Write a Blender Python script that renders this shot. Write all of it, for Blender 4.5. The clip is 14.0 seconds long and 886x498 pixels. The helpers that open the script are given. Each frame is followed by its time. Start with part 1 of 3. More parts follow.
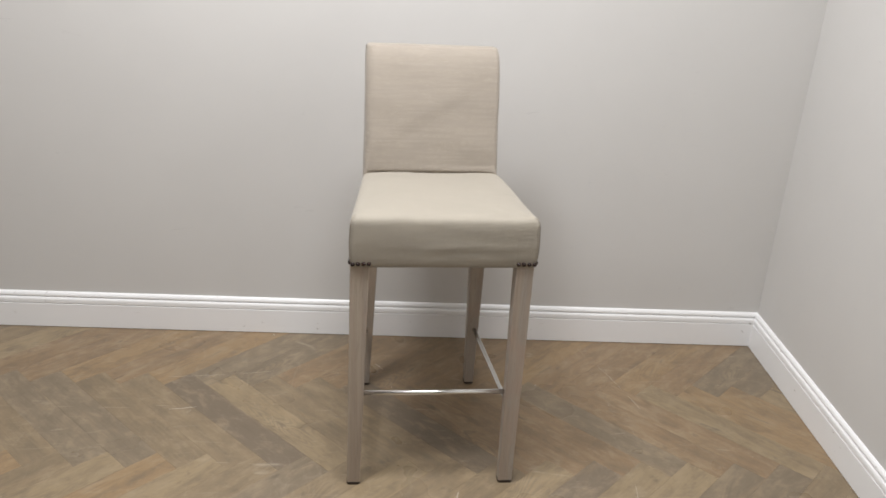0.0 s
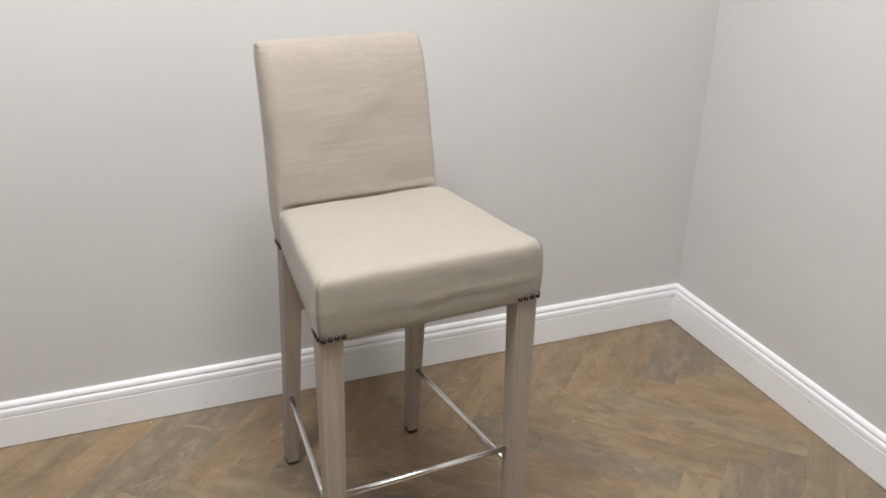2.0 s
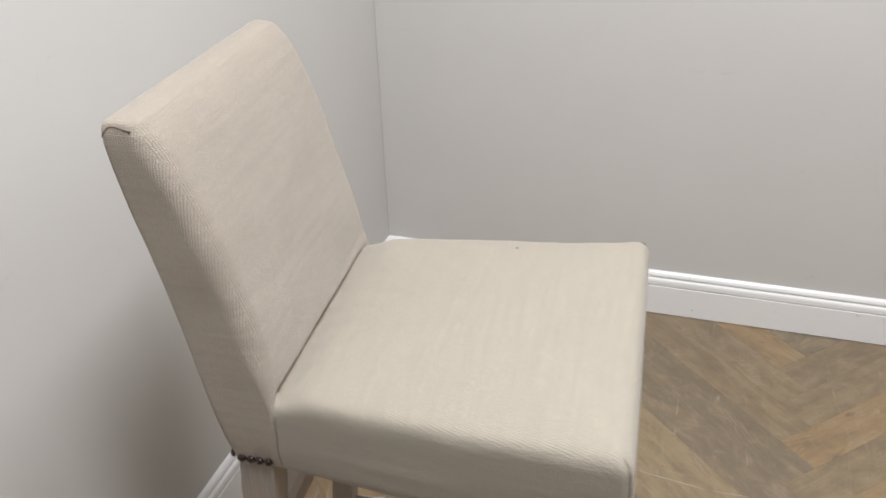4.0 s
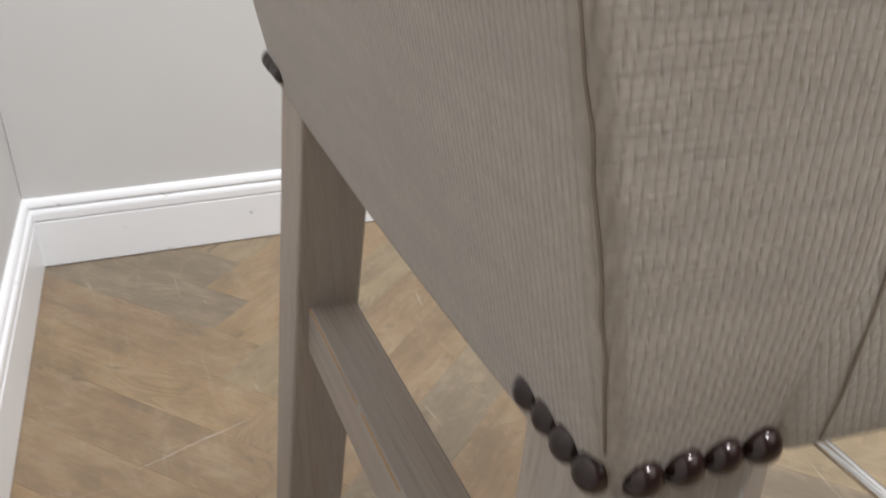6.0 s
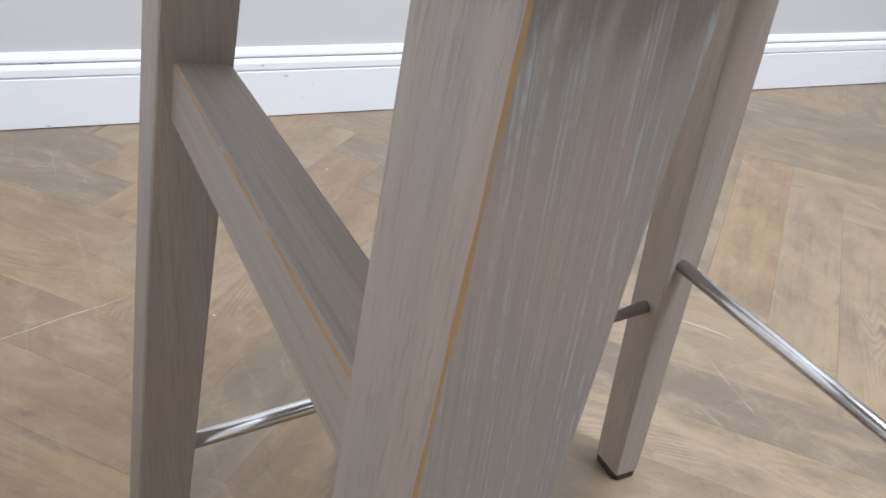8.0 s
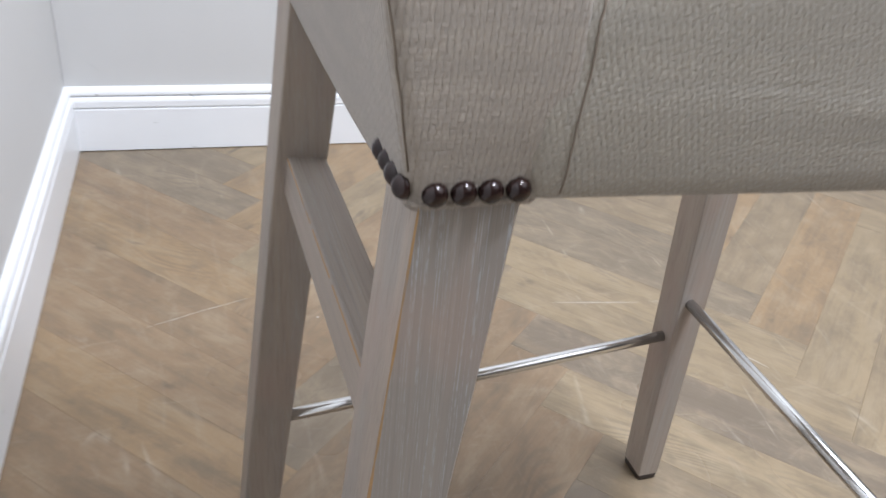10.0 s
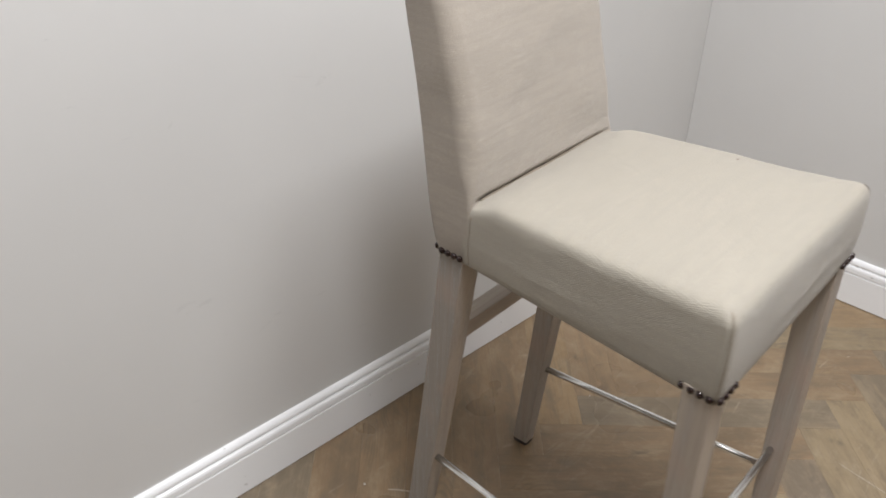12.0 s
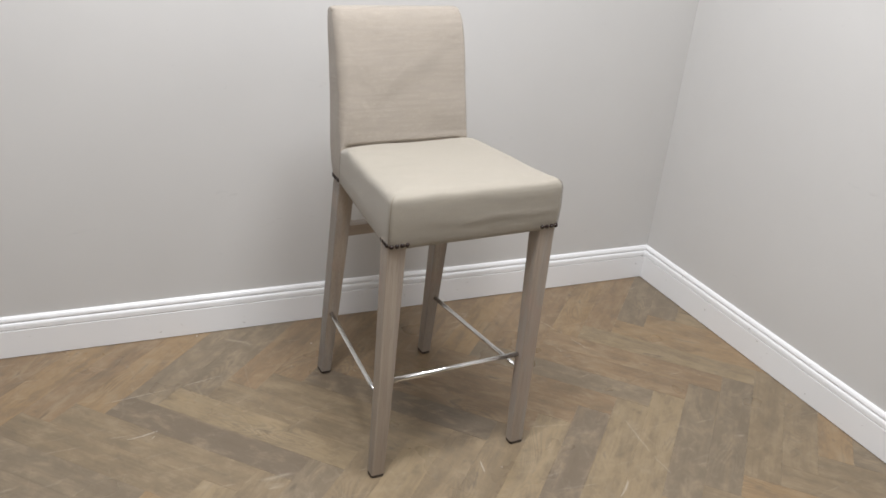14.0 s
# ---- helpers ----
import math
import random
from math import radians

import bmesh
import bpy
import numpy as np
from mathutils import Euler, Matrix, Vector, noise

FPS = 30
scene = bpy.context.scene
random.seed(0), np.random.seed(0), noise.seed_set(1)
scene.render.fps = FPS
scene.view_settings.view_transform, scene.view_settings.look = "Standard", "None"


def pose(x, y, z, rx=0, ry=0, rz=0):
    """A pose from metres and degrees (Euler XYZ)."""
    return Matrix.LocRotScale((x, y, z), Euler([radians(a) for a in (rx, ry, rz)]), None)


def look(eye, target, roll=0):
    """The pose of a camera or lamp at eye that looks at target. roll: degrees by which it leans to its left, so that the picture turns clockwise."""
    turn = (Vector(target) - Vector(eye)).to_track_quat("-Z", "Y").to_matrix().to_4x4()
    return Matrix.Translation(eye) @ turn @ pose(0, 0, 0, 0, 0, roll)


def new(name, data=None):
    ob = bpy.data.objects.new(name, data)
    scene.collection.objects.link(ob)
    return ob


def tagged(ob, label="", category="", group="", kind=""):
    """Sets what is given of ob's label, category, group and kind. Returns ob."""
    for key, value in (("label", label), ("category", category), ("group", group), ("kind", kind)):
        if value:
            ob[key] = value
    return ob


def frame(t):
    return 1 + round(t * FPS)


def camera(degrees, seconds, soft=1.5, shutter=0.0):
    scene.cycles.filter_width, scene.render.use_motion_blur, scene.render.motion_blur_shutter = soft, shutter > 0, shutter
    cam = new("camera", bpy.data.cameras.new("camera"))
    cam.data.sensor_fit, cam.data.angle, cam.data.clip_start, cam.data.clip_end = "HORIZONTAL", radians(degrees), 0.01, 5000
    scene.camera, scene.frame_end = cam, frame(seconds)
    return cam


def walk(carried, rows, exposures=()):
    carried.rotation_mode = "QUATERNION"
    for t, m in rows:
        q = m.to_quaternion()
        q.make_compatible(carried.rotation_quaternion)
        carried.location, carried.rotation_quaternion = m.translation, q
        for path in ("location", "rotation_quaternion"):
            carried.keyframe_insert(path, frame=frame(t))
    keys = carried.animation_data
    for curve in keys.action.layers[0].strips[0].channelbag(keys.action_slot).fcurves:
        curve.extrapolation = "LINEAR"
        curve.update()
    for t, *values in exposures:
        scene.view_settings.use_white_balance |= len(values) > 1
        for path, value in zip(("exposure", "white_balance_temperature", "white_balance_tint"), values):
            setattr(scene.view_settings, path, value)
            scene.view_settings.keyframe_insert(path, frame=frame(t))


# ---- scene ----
# ---- camera ----
# seconds, place, yaw, pitch and roll of the held camera
PATH = (
    (0, -0.232, -1.5771, 1.4257, -7.356, -23.674, 3.275),
    (0.5, -0.3003, -1.5502, 1.4105, -10.906, -24.047, 3.543),
    (1, -0.3536, -1.4664, 1.3842, -11.417, -24.435, 3.599),
    (1.5, -0.4205, -1.2614, 1.3766, -15.265, -24.183, 2.599),
    (2, -0.5592, -1.0245, 1.3649, -25.412, -25.072, 1.142),
    (2.2, -0.6233, -0.9164, 1.3587, -30.008, -26.355, -0.434),
    (3.2, -0.87, -0.33, 1.335, -53, -29.2, -1.8),
    (4.3, -0.7215, 0.3889, 1.2586, -82.581, -30.367, -2.109),
    (4.5, -0.6254, 0.5033, 1.21, -86.222, -29.872, -2.383),
    (4.7, -0.5536, 0.5874, 1.1678, -90.317, -30.105, -1.812),
    (5, -0.4504, 0.6588, 1.0584, -97.709, -29.972, -1.482),
    (5.2, -0.3923, 0.6934, 0.9787, -102.649, -30.322, -1.649),
    (5.5, -0.3726, 0.7211, 0.9091, -107.496, -29.733, -1.471),
    (5.8, -0.3191, 0.7199, 0.813, -110.934, -29.007, -0.028),
    (6, -0.2866, 0.7013, 0.746, -112.51, -28.862, 0.86),
    (6.5, -0.2783, 0.6898, 0.6641, -117.253, -29.488, 5.719),
    (7, -0.2724, 0.6803, 0.6408, -120.288, -30.136, 7.378),
    (7.5, -0.2722, 0.6791, 0.6324, -120.224, -30.578, 7.47),
    (8.6, -0.3, 0.69, 0.63, -119, -32, 7.4),
    (9.8, -0.3832, 0.6891, 0.7074, -113.997, -31.656, 6.683),
    (10, -0.4294, 0.6965, 0.7581, -110.641, -32.064, 5.791),
    (10.5, -0.5819, 0.6756, 0.8902, -99.552, -33.506, 3.698),
    (11, -0.7822, 0.5635, 1.0218, -84.563, -34.191, 2.451),
    (11.5, -0.8912, 0.2947, 1.1546, -62.5, -33.953, 0.904),
    (12, -0.9533, -0.0519, 1.2267, -50.075, -31.089, 1.88),
    (12.5, -0.9691, -0.3983, 1.265, -40.555, -29.709, 3.528),
    (13, -0.8755, -0.7327, 1.2745, -32.908, -27.266, 5.259),
    (13.5, -0.8871, -1.0256, 1.3222, -30.694, -25.82, 5.57),
    (14, -0.9181, -1.2842, 1.3842, -29.762, -25.226, 5.699),
)
EXPOSURES = [(0.0, 0.30, 6430, 10), (2.2, 0.31, 6400, 10), (4.4, 0.24, 6350, 10), (5.0, 0.22, 6280, 10), (5.5, 0.24, 6500, 10), (6.5, 0.9, 5780, 10), (7.0, 0.87, 5620, 10), (7.5, 0.87, 5590, 10), (10.0, 0.87, 5660, 10),
             (10.5, 0.58, 5600, 10), (11.2, 0.32, 6120, 10), (11.8, 0.32, 6280, 10), (12.5, 0.37, 6290, 10), (14.0, 0.34, 6250, 10)]
# ceiling lamps, and last a broad unseen fill added for ambient light: place, watts, size
LAMPS_AND_FILL = [(0.02, -0.12, 28.0, 0.5, 0.5, (0.998, 0.986, 0.990)), (-0.68, -0.12, 27.0, 0.4, 0.4, (0.998, 0.986, 0.990)), (-1.3, -1.5, 22.0, 3.0, 2.4, (1.0, 0.965, 0.94))]
CRUMBS = [(-0.45, 0.941, 0.0035), (-0.147, 0.797, 0.003), (0.36, 0.62, 0.0022), (0.103, 0.101, 0.0024), (-0.24, 0.7, 0.002), (0.891, 0.249, 0.002),
          (-0.33, 0.06, 0.0024), (-0.62, 0.12, 0.002), (0.557, 0.506, 0.0022), (-0.08, 0.62, 0.0025)]



def view(x, y, z, yaw, pitch, roll):
    return pose(x, y, z, 90 + pitch, 0, yaw) @ pose(0, 0, 0, 0, 0, roll)


cam = camera(54.41, 14.0, soft=1.6, shutter=0.3)
walk(cam, [(row[0], view(*row[1:])) for row in PATH], exposures=EXPOSURES)

# ---- light: warm-white ceiling lamps of the showroom, an added fill and an even background ----
# added even background, which the closed room shuts out almost wholly
world = bpy.data.worlds.new("even_background")
scene.world = world
world.use_nodes = True
world.node_tree.nodes["Background"].inputs[0].default_value = (1.0, 0.97, 0.93, 1)
world.node_tree.nodes["Background"].inputs[1].default_value = 0.3


def lamp_or_fill(x, y, watts, size_x, size_y, colour, z=2.66):
    data = bpy.data.lights.new("lamp_or_fill", "AREA")
    data.shape, data.size, data.size_y = "RECTANGLE", size_x, size_y
    data.energy, data.color = watts, colour
    lamp = new("lamp_or_fill", data)
    lamp.matrix_world = look((x, y, z), (x, y + 0.001, 0))
    return lamp


for lamp_x, lamp_y, lamp_watts, wide, deep, hue in LAMPS_AND_FILL:
    lamp_or_fill(lamp_x, lamp_y, lamp_watts, wide, deep, hue)


# ---- materials ----
def material(name):
    mat = bpy.data.materials.new(name)
    mat.use_nodes = True
    tree = mat.node_tree
    return mat, tree, tree.nodes["Principled BSDF"]


def node(tree, kind, inputs=None, **settings):
    n = tree.nodes.new(kind)
    for key, value in settings.items():
        setattr(n, key, value)
    for key, value in (inputs or {}).items():
        if isinstance(value, bpy.types.NodeSocket):
            tree.links.new(value, n.inputs[key])
        else:
            n.inputs[key].default_value = value
    return n


def maths(tree, operation, a, b=0.0, c=0.0):
    return node(tree, "ShaderNodeMath", {0: a, 1: b, 2: c}, operation=operation).outputs[0]


def blend(tree, factor, a, b, how="MIX"):
    n = node(tree, "ShaderNodeMix", data_type="RGBA", blend_type=how)
    for key, value in ((0, factor), (6, a), (7, b)):
        if isinstance(value, bpy.types.NodeSocket):
            tree.links.new(value, n.inputs[key])
        else:
            n.inputs[key].default_value = value
    return n.outputs[2]


def ramp(tree, factor, *stops):
    n = node(tree, "ShaderNodeValToRGB", {0: factor})
    while len(n.color_ramp.elements) < len(stops):
        n.color_ramp.elements.new(0.5)
    for element, (place, colour) in zip(n.color_ramp.elements, stops):
        element.position = place
        element.color = colour if len(colour) == 4 else (*colour, 1)
    return n.outputs[0]


def noise_of(tree, vector, scale, detail=3.0, rough=0.55, warp=0.0):
    return node(tree, "ShaderNodeTexNoise", {"Vector": vector, "Scale": scale, "Detail": detail, "Roughness": rough, "Distortion": warp}).outputs[0]


def stretched(tree, vector, x, y, z, shift=None):
    inputs = {"Vector": vector, "Scale": (x, y, z)}
    if shift is not None:
        inputs["Location"] = shift
    return node(tree, "ShaderNodeMapping", inputs).outputs[0]


def bump(tree, height, strength, distance, under=None):
    inputs = {"Height": height, "Strength": strength, "Distance": distance}
    if under is not None:
        inputs["Normal"] = under
    return node(tree, "ShaderNodeBump", inputs).outputs[0]


def linen_material(name, tint, turn, rib):
    """Plain-woven upholstery linen: threads over 2 mm apart, each nub of its own tone, with slubs and worn patches.

    turn: the lean of the cloth as it was cut; rib: how far the crossing threads stand level with the upright ones."""
    mat, tree, shader = material(name)
    uv = node(tree, "ShaderNodeVectorRotate", {"Vector": node(tree, "ShaderNodeUVMap").outputs[0], "Angle": turn}, rotation_type="Z_AXIS").outputs[0]
    place = node(tree, "ShaderNodeTexCoord").outputs["Object"]
    wobble = node(tree, "ShaderNodeTexNoise", {"Vector": uv, "Scale": 55.0, "Detail": 3.0})
    shake = node(tree, "ShaderNodeVectorMath", {0: wobble.outputs[1], 1: (0.5, 0.5, 0.5)}, operation="SUBTRACT").outputs[0]
    shake = node(tree, "ShaderNodeVectorMath", {0: shake, 3: 0.0016}, operation="SCALE").outputs[0]
    moved = node(tree, "ShaderNodeVectorMath", {0: uv, 1: shake}, operation="ADD").outputs[0]
    fuzz = node(tree, "ShaderNodeTexNoise", {"Vector": uv, "Scale": 420.0, "Detail": 3.0})
    shake = node(tree, "ShaderNodeVectorMath", {0: fuzz.outputs[1], 1: (0.5, 0.5, 0.5)}, operation="SUBTRACT").outputs[0]
    shake = node(tree, "ShaderNodeVectorMath", {0: shake, 3: 0.0021}, operation="SCALE").outputs[0]
    moved = node(tree, "ShaderNodeVectorMath", {0: moved, 1: shake}, operation="ADD").outputs[0]
    split = node(tree, "ShaderNodeSeparateXYZ", {0: moved})
    step = maths(tree, "DIVIDE", split.outputs[0], 0.0025)
    row = maths(tree, "DIVIDE", split.outputs[1], 0.0021)
    over = maths(tree, "MODULO", maths(tree, "ABSOLUTE", maths(tree, "ADD", maths(tree, "FLOOR", row), maths(tree, "FLOOR", step))), 2.0)
    across = maths(tree, "ABSOLUTE", maths(tree, "SINE", maths(tree, "MULTIPLY", step, math.pi)))
    along = maths(tree, "ABSOLUTE", maths(tree, "SINE", maths(tree, "MULTIPLY", row, math.pi)))
    warp = maths(tree, "MULTIPLY", maths(tree, "POWER", across, 0.8), maths(tree, "POWER", along, 1.0 - rib))
    weft = maths(tree, "MULTIPLY", maths(tree, "MULTIPLY", maths(tree, "POWER", across, 0.18), maths(tree, "POWER", along, 0.8)), rib)
    thread = maths(tree, "ADD", maths(tree, "MULTIPLY", warp, over), maths(tree, "MULTIPLY", weft, maths(tree, "SUBTRACT", 1.0, over)))
    cell = node(tree, "ShaderNodeCombineXYZ", {0: maths(tree, "FLOOR", step), 1: maths(tree, "FLOOR", row)}).outputs[0]
    chance = node(tree, "ShaderNodeTexWhiteNoise", {"Vector": cell}, noise_dimensions="2D").outputs[0]
    slub_u = noise_of(tree, stretched(tree, moved, 26, 500, 1), 1.0, 2.0)
    slub_v = noise_of(tree, stretched(tree, moved, 330, 40, 1), 1.0, 2.0)
    slub = maths(tree, "MULTIPLY", maths(tree, "ADD", slub_u, slub_v), 0.5)
    patch = noise_of(tree, place, 7.0, 4.0, 0.6)
    speck = noise_of(tree, uv, 900.0, 2.0)
    base = ramp(tree, patch, (0.28, [c * 0.86 for c in tint]), (0.62, tint), (0.85, [min(1, c * 1.04) for c in tint]))
    base = blend(tree, ramp(tree, slub, (0.36, (0.5,) * 3), (0.62, (0.0,) * 3)), base, (*[c * 0.8 for c in tint], 1))
    base = blend(tree, ramp(tree, thread, (0.0, (0.8,) * 3), (0.75, (0.0,) * 3)), base, (tint[0] * 0.42, tint[1] * 0.39, tint[2] * 0.34, 1))
    base = blend(tree, maths(tree, "MULTIPLY", chance, 0.5), base, (*[c * 0.72 for c in tint], 1))
    base = blend(tree, ramp(tree, speck, (0.54, (0.0,) * 3), (0.74, (0.5,) * 3)), base, (*[min(1, c * 1.28) for c in tint], 1))
    # thicker yarns run level through the cloth, and the flax has a dull shine
    yarn = noise_of(tree, stretched(tree, node(tree, "ShaderNodeUVMap").outputs[0], 8, 125, 1), 1.0, 3.0, 0.6)
    nap = noise_of(tree, place, 150.0, 4.0, 0.7)
    base = blend(tree, ramp(tree, yarn, (0.40, (0.75,) * 3), (0.54, (0.0,) * 3)), base, (*[c * 0.68 for c in tint], 1))
    base = blend(tree, ramp(tree, nap, (0.42, (0.8,) * 3), (0.58, (0.0,) * 3)), base, (*[c * 0.72 for c in tint], 1))
    tree.links.new(base, shader.inputs["Base Color"])
    shader.inputs["Roughness"].default_value = 0.62
    shader.inputs["Specular IOR Level"].default_value = 0.36
    shader.inputs["Sheen Weight"].default_value = 0.25
    shader.inputs["Sheen Roughness"].default_value = 0.5
    folds = bump(tree, noise_of(tree, place, 11.0, 3.0, 0.5, 0.4), 0.16, 0.006)
    pulls = maths(tree, "MULTIPLY", noise_of(tree, stretched(tree, place, 14, 14, 230), 1.0, 3.0, 0.6, 0.3), ramp(tree, noise_of(tree, stretched(tree, place, 5, 5, 8), 1.0, 2.0), (0.42, (0.15,) * 3), (0.6, (1.0,) * 3)))
    folds = bump(tree, pulls, 0.35, 0.0022, folds)
    folds = bump(tree, maths(tree, "ADD", yarn, nap), 0.2, 0.0014, folds)
    height = maths(tree, "ADD", maths(tree, "MULTIPLY", thread, maths(tree, "MULTIPLY_ADD", chance, 0.5, 0.6)), maths(tree, "MULTIPLY", slub, 0.35))
    tree.links.new(bump(tree, height, 0.75, 0.0008, folds), shader.inputs["Normal"])
    return mat


def limed_oak_material(name, lime_and_shade):
    """Greige limed oak: long pale filled pores in streaks, fine brown lines between, pinkish rubbed patches (grain
    along local z); faces along x are shaded in the colour.
    """
    mat, tree, shader = material(name)
    place = node(tree, "ShaderNodeTexCoord").outputs["Object"]
    info = node(tree, "ShaderNodeObjectInfo").outputs["Random"]
    shift = node(tree, "ShaderNodeCombineXYZ", {0: maths(tree, "MULTIPLY", info, 7.3), 1: maths(tree, "MULTIPLY", info, 3.1), 2: info}).outputs[0]
    pores = noise_of(tree, stretched(tree, place, 1150, 1150, 7, shift), 1.0, 3.5, 0.62, 0.25)
    lines = noise_of(tree, stretched(tree, place, 640, 640, 9, shift), 1.0, 3.0, 0.6, 0.2)
    dots = noise_of(tree, stretched(tree, place, 700, 700, 170, shift), 1.0, 2.0, 0.6)
    bands = noise_of(tree, stretched(tree, place, 70, 70, 1.8, shift), 1.0, 3.0, 0.5)
    cloud = noise_of(tree, stretched(tree, place, 16, 16, 9, shift), 1.0, 3.0)
    base = ramp(tree, bands, (0.3, (0.360, 0.298, 0.241)), (0.52, (0.412, 0.347, 0.283)), (0.72, (0.454, 0.393, 0.325)))
    wash = noise_of(tree, stretched(tree, place, 38, 38, 2.2, shift), 1.0, 3.0, 0.5, 0.3)
    base = blend(tree, ramp(tree, wash, (0.44, (0.0,) * 3), (0.62, (0.45,) * 3)), base, (0.325, 0.305, 0.285, 1))
    base = blend(tree, ramp(tree, lines, (0.36, (0.42,) * 3), (0.47, (0.0,) * 3)), base, (0.240, 0.200, 0.168, 1))
    streak = ramp(tree, wash, (0.32, (0.45,) * 3), (0.55, (1.0,) * 3))
    # x-facing faces carry more lime lines, and shade is painted into their colour
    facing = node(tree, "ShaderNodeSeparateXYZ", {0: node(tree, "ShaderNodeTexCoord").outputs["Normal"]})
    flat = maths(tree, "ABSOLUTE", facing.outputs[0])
    streak = maths(tree, "MULTIPLY", streak, maths(tree, "MULTIPLY_ADD", flat, lime_and_shade, 0.28))
    # greyer and darker by facing: shade put into the wood colour
    base = blend(tree, maths(tree, "MULTIPLY", flat, lime_and_shade * 0.85), base, (0.232, 0.218, 0.202, 1))
    limed = maths(tree, "MULTIPLY", maths(tree, "MULTIPLY", ramp(tree, pores, (0.52, (0.0,) * 3), (0.60, (0.62,) * 3)), streak), ramp(tree, dots, (0.42, (0.2,) * 3), (0.56, (1.0,) * 3)))
    base = blend(tree, limed, base, (0.43, 0.46, 0.475, 1))
    base = blend(tree, ramp(tree, cloud, (0.52, (0.0,) * 3), (0.68, (0.5,) * 3)), base, (0.40, 0.305, 0.250, 1))
    tree.links.new(base, shader.inputs["Base Color"])
    shader.inputs["Roughness"].default_value = 0.5
    shader.inputs["Specular IOR Level"].default_value = 0.35
    height = maths(tree, "ADD", maths(tree, "ADD", pores, lines), maths(tree, "MULTIPLY", bands, 0.5))
    tree.links.new(bump(tree, height, 0.4, 0.0005), shader.inputs["Normal"])
    return mat


def bare_oak_material(name):
    mat, tree, shader = material(name)
    place = node(tree, "ShaderNodeTexCoord").outputs["Object"]
    worn = noise_of(tree, stretched(tree, place, 60, 60, 22), 1.0, 4.0, 0.65)
    base = ramp(tree, worn, (0.36, (0.30, 0.25, 0.21)), (0.44, (0.36, 0.22, 0.095)), (0.6, (0.42, 0.245, 0.10)), (0.78, (0.26, 0.14, 0.065)))
    tree.links.new(base, shader.inputs["Base Color"])
    shader.inputs["Roughness"].default_value = 0.6
    return mat


def metal_material(name, colour, rough, smear=0.12):
    mat, tree, shader = material(name)
    place = node(tree, "ShaderNodeTexCoord").outputs["Object"]
    spots = noise_of(tree, place, 60.0, 4.0, 0.6)
    tree.links.new(ramp(tree, spots, (0.3, [c * 0.93 for c in colour]), (0.7, colour)), shader.inputs["Base Color"])
    tree.links.new(maths(tree, "MULTIPLY_ADD", spots, smear, rough), shader.inputs["Roughness"])
    shader.inputs["Metallic"].default_value = 1.0
    return mat


def nail_material(name):
    """Dark oil-rubbed bronze under lacquer."""
    mat, tree, shader = material(name)
    place = node(tree, "ShaderNodeTexCoord").outputs["Object"]
    spots = noise_of(tree, place, 300.0, 2.0)
    tree.links.new(ramp(tree, spots, (0.3, (0.018, 0.009, 0.008)), (0.75, (0.031, 0.015, 0.012))), shader.inputs["Base Color"])
    shader.inputs["Metallic"].default_value = 0.2
    tree.links.new(maths(tree, "MULTIPLY_ADD", spots, 0.06, 0.12), shader.inputs["Roughness"])
    shader.inputs["Specular IOR Level"].default_value = 0.6
    return mat


def paint_material(name, colour, rough, scuff, peel, chips=0.0):
    """Rolled wall or gloss trim paint with faint clouding, scuffs and roller texture."""
    mat, tree, shader = material(name)
    place = node(tree, "ShaderNodeTexCoord").outputs["Object"]
    cloud = noise_of(tree, place, 2.2, 4.0, 0.6)
    base = ramp(tree, cloud, (0.3, [c * 0.965 for c in colour]), (0.7, colour))
    marks = noise_of(tree, stretched(tree, place, 9, 9, 30), 1.0, 5.0, 0.7, 0.8)
    base = blend(tree, ramp(tree, marks, (0.66, (0.0,) * 3), (0.74, (scuff,) * 3)), base, (*[c * 0.62 for c in colour], 1))
    if chips:
        spots = noise_of(tree, stretched(tree, place, 42, 42, 70), 1.0, 3.0, 0.6, 0.5)
        base = blend(tree, ramp(tree, spots, (0.70, (0.0,) * 3), (0.76, (chips,) * 3)), base, (0.34, 0.32, 0.29, 1))
    tree.links.new(base, shader.inputs["Base Color"])
    shader.inputs["Roughness"].default_value = rough
    shader.inputs["Specular IOR Level"].default_value = 0.35
    fine = bump(tree, noise_of(tree, place, 420.0, 2.0), 0.12, peel)
    tree.links.new(bump(tree, noise_of(tree, place, 16.0, 2.0), 0.1, 0.003, fine), shader.inputs["Normal"])
    return mat


# the boards' tones: dark smoked, greyed, middle, reddish, warm and pale
TONES = {"D": (0.172, 0.135, 0.096), "G": (0.206, 0.163, 0.112), "M": (0.230, 0.175, 0.110), "R": (0.242, 0.167, 0.099), "W": (0.280, 0.192, 0.106), "P": (0.274, 0.209, 0.127)}


